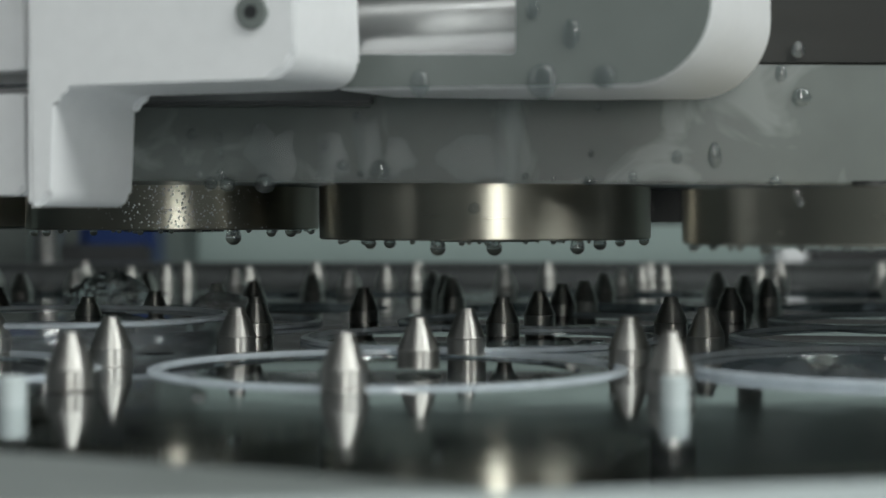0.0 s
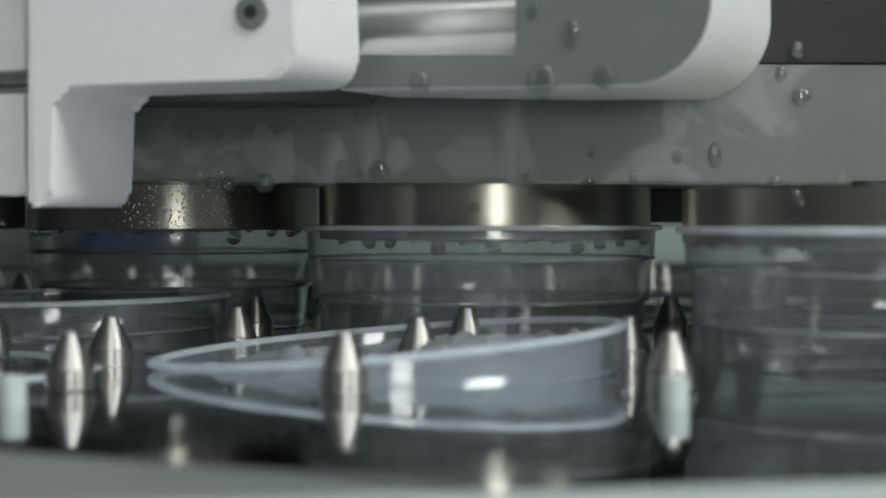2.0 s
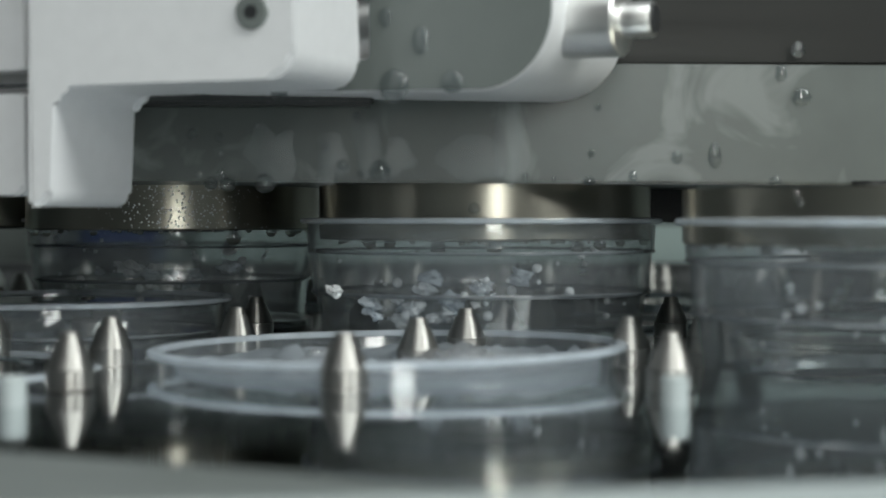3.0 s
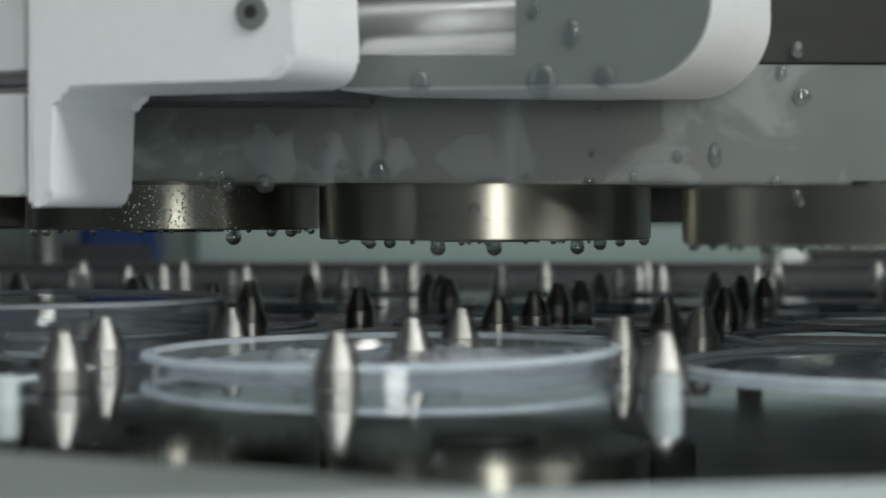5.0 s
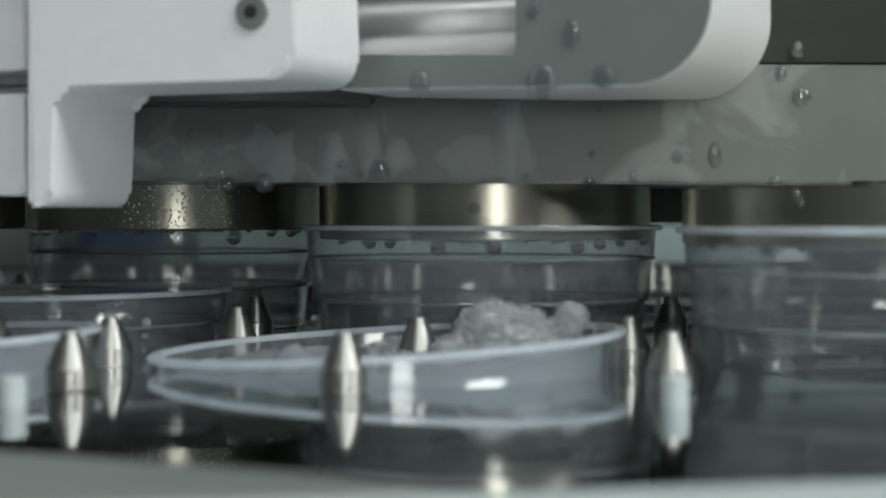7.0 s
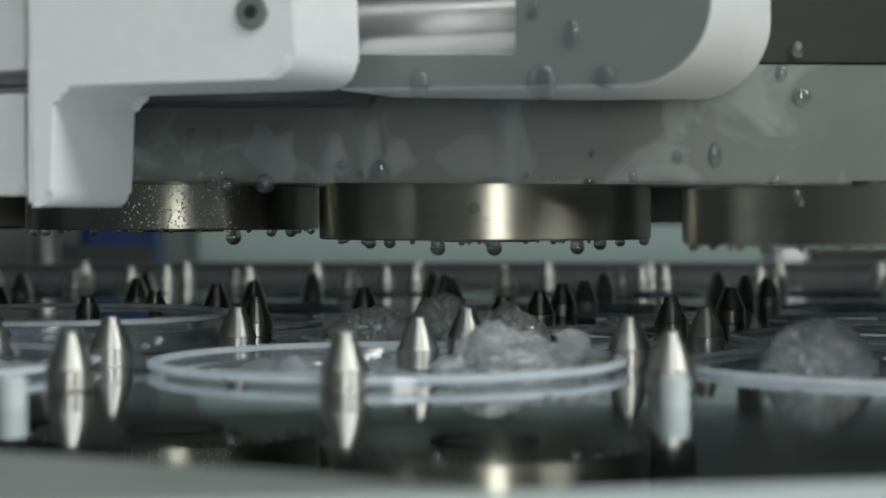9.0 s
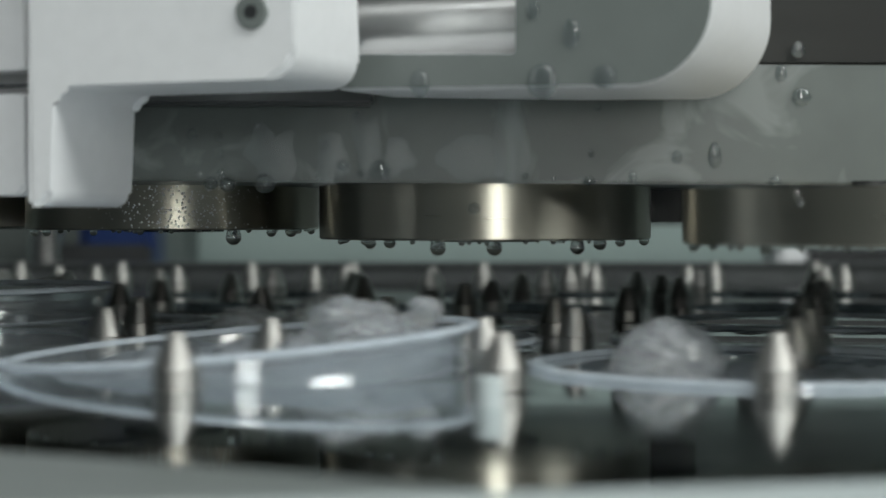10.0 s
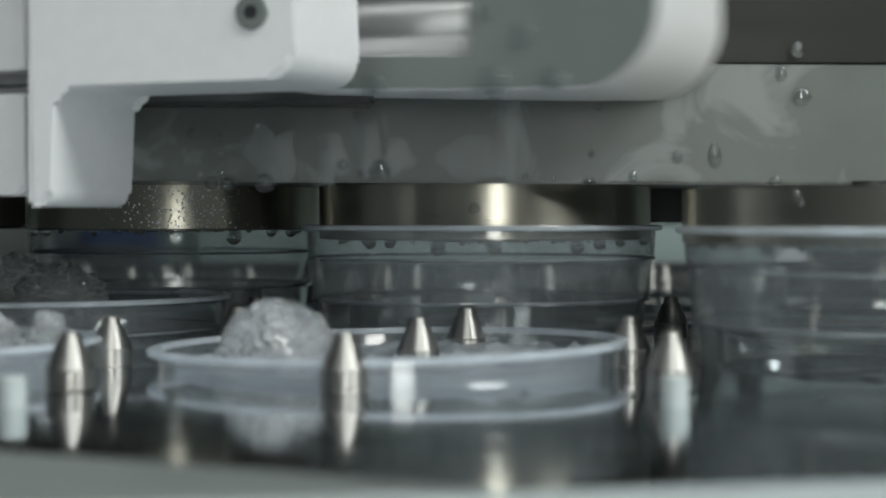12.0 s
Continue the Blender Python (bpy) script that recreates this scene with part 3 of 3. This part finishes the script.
for di, drops in HANGING:
    extra = tuple((random.uniform(*SPANS[di]), random.choice((2.5, 3, 3.5, 4.5, 6))) for _ in range(14))
    for sx_, rp in drops + extra:
        x, y, z = edge_point(DISCS[di], sx_, DISC_RADII[di])
        r = rp * y / 3300
        ob = link("water_drop", drop_mesh(r, r * (1.9 if rp > 12 else random.uniform(1.05, 1.5))), M_WATER)
        ob.location = (x, y, z)
        tagged(ob, "clear water drop hanging from the filling disc's edge", "water drop", "drops under the discs")


def bead(name, loc, r, flat, tilt, label, group, tall=1.0, mat=None):
    bm = bmesh.new()
    bmesh.ops.create_icosphere(bm, subdivisions=3, radius=r)
    for v in bm.verts:
        v.co.y *= flat
        v.co.z *= tall
        if v.co.z < 0:
            v.co.x *= 1.12
    ob = link(name, bm, mat or M_BEAD)
    ob.matrix_world = pose(*loc, 0, 0, tilt)
    tagged(ob, label, "water drop", group)
    return ob


for x, y, rp, tall in ((340, 238, 9, 1.2), (388, 243, 7, 1.2), (391, 272, 5, 1.5), (391, 308, 8, 1.1), (352, 310, 7, 1), (575, 258, 8, 1.2), (672, 300, 20, 0.9), (606, 292, 12, 0.9), (640, 306, 9, 0.8),
                       (1042, 320, 11, 0.8), (930, 312, 7, 1), (980, 316, 5, 1), (1198, 278, 10, 1.3), (1265, 275, 12, 2.0), (1372, 320, 11, 0.8), (1120, 312, 8, 1.4), (1058, 190, 6, 1.2), (1046, 272, 6, 1.3),
                       (1418, 172, 17, 1.0), (1382, 130, 10, 1.6), (1412, 88, 12, 1.2), (630, 205, 8, 1), (455, 222, 5, 1)):
    X, Z = at(x, y, 0.40)
    bead("water_bead", (X, 0.40, Z), rp * 0.40 / 3300, 0.45, 0, "clear water bead on the grey mounting plate", "beads on the plate", tall)
for x, y, rp in ((375, 334, 12), (404, 336, 14), (470, 334, 18)):
    X, Z = at(x, y - 10, 0.402)
    bead("water_bead", (X, 0.4005, Z), rp * 0.40 / 3300, 0.8, 0, "clear water bead on the grey mounting plate", "beads on the plate")


def film(x, y, w, h, seed):
    """A thin uneven patch of water that has run down the front of the mounting plate."""
    X, Z = at(x, y, 0.40)
    k = 0.40 / 3300
    bm = bmesh.new()
    n = 40
    rim, mid = [], []
    for i in range(n):
        a = 2 * math.pi * i / n
        q = 1 + 0.55 * noise.noise(Vector((math.cos(a) * 1.6 + seed, math.sin(a) * 1.6, seed * 0.7)))
        rim.append(bm.verts.new((w * k / 2 * q * math.cos(a), 0.0, h * k / 2 * q * math.sin(a))))
        mid.append(bm.verts.new((w * k / 2 * q * 0.86 * math.cos(a), -0.00025, h * k / 2 * q * 0.86 * math.sin(a))))
    for i in range(n):
        j = (i + 1) % n
        bm.faces.new((rim[i], rim[j], mid[j], mid[i]))
    bm.faces.new(mid)
    ob = link("water_film", bm, M_FILM)
    ob.location = (X, 0.3998, Z)
    tagged(ob, "thin film of water run down the grey mounting plate", "water film", "beads on the plate")


for x, y, w, h, seed in ((835, 283, 120, 70, 1.3), (900, 240, 50, 150, 2.1), (585, 285, 60, 90, 5.2), (650, 255, 40, 120, 3.4), (700, 280, 60, 70, 4.8), (480, 275, 90, 100, 7.7)):
    film(x, y, w, h, seed)
x, y, z = edge_point(DISCS[0], 839, DISC_RADII[0])
bead("water_bead", (x, y - 0.0016, 0.0312), 0.0013, 0.5, 0, "clear water bead on a filling disc", "beads on the discs")
for sx_, zz in ((1416, 0.0318), (1410, 0.0334)):
    x, y, z = edge_point(DISCS[1], sx_, DISC_RADII[1])
    bead("water_bead", (x, y - 0.0016, zz), 0.0010, 0.5, 0, "clear water bead on a filling disc", "beads on the discs")

slider_beads = []
for x, y, rp, tall in ((745, 150, 20, 1.3), (962, 145, 30, 1.1), (1072, 137, 24, 0.9), (1012, 62, 17, 1.6), (945, 20, 14, 1.3)):
    u, w, _ = S(x, y)
    bm = bmesh.new()
    bmesh.ops.create_icosphere(bm, subdivisions=3, radius=rp * sk)
    for v in bm.verts:
        v.co.y *= 0.4
        v.co.z *= tall
    bd = part("water_bead", bm, M_BEAD, slider, "clear water bead")
    bd.location = (u, -0.0007, w)

# fine mist of condensation on the disc farther back, its sparkle painted white
bm = bmesh.new()
for i in range(420):
    th = random.gauss(0.20, 0.22)
    X, Y = DISCS[2][0] + DISC_RADII[2] * math.sin(th), DISCS[2][1] - DISC_RADII[2] * math.cos(th)
    zz = DISCS[2][2] + 0.0006 + random.random() ** 1.3 * 0.0128
    r = random.choice((0.00012, 0.00016, 0.00022, 0.00032))
    bmesh.ops.create_icosphere(bm, subdivisions=1, radius=r, matrix=Matrix.Translation((X, Y, zz)))
mist = link("condensation", bm, M_GLINT_FROTH)
tagged(mist, "fine beads of condensation on a steel disc", "condensation", kind="stuff")

# ---- water rushing into the lifted cups, in rigid pieces ----
splashes = []
for row, k in ((1, 1), (0, 2), (2, 0), (1, 2), (0, 3), (2, 1)):
    ob = new("water_splash")
    tagged(ob, "splash of water and air bubbles inside a lifted cup", "water")
    # bubbles whose bright rings are painted as plain white, every third one clear
    for j in range(46):
        a, rad = random.uniform(1.12 * math.pi, 1.88 * math.pi), random.choice((0.0385, 0.0385, 0.034, 0.028))
        r = random.choice((0.0003, 0.0004, 0.0005, 0.0007, 0.0010)) * 1.2
        b = bmesh.new()
        bmesh.ops.create_icosphere(b, subdivisions=2, radius=r)
        q = part("bubble", b, M_GLINT_FROTH if j % 3 else M_WATER, ob)
        q.location = (rad * math.cos(a), rad * math.sin(a), random.uniform(-0.026, -0.004))
    cx, cz = random.uniform(-0.022, 0.010), random.uniform(-0.020, -0.014)
    for j in range(20):
        q = part("swirl", ice_mesh(random.uniform(0.0007, 0.0022), j + row * 7 + 20 * k, 1.1, 0.7, 3), M_GLINT_FROTH if j % 2 else M_FROTH, ob)
        q.location = (cx + random.gauss(0, 0.009), -0.033 + random.gauss(0, 0.002), cz + random.gauss(0, 0.0035))
    for q in ob.children:
        q.location = q.location * ROW_SCALE[row]
    splashes.append((ob, row, k, cups[row, k]))


def motions():
    walk(carrier, [(t, pose(-travel(t), 0, 0)) for t in TIMES])
    for (row, k), (c, x, y) in cups.items():
        walk(c, cup_rows(row, k, x, y))
    for ob, row, k, off in ice:
        c, x, y = cups[row, k]
        filled = 0.26 + 4.695 * (k - 1 - STATION[row]) + 3.3
        walk(ob, [(t, m @ Matrix.Translation((off[0], off[1], off[2] if t > filled + 0.1 else off[2] - 0.044))) for t, m in cup_rows(row, k, x, y)])
    for ob, row, k, (c, x, y) in splashes:
        cyc = k - 1 - STATION[row]
        t0 = 0.26 + 4.695 * cyc
        rows = []
        for t, m in cup_rows(row, k, x, y):
            rows.append((t, m, 0.0))
        low = -0.026
        keyed = []
        for t, m, _ in rows:
            d = t - t0
            if d < 2.45:
                off = low
            else:
                off = 0.0
            keyed.append((t, m @ Matrix.Translation((0, 0, off))))
        walk(ob, keyed)
    for ob, row, k in still_water:
        c, x, y = cups[row, k]
        filled = 0.26 + 4.695 * (k - 1 - STATION[row]) + 3.3
        walk(ob, [(t, m @ Matrix.Translation((0, 0, 0 if t > filled + 0.1 or t < filled - 1.8 else -0.0300 * ROW_SCALE[row]))) for t, m in cup_rows(row, k, x, y)])
    for ob, k in slush:
        c, x, y = cups[0, k]
        filled = 0.26 + 4.695 * (k - 1 - STATION[0]) + 3.3
        walk(ob, [(t, m @ Matrix.Translation((0, 0, 0 if t > filled + 0.1 else -0.031))) for t, m in cup_rows(0, k, x, y)])
    times = ((0, 0), (2.58, 0), (2.7, 1), (3.85, 1), (4.1, 0), (7.27, 0), (7.4, 1), (8.5, 1), (8.72, 0), (11.93, 0), (12.0, 0.33))
    walk(slider, [(t, SLIDE_HOME @ Matrix.Translation((-0.0315 * f, 0, 0))) for t, f in times])


motions()
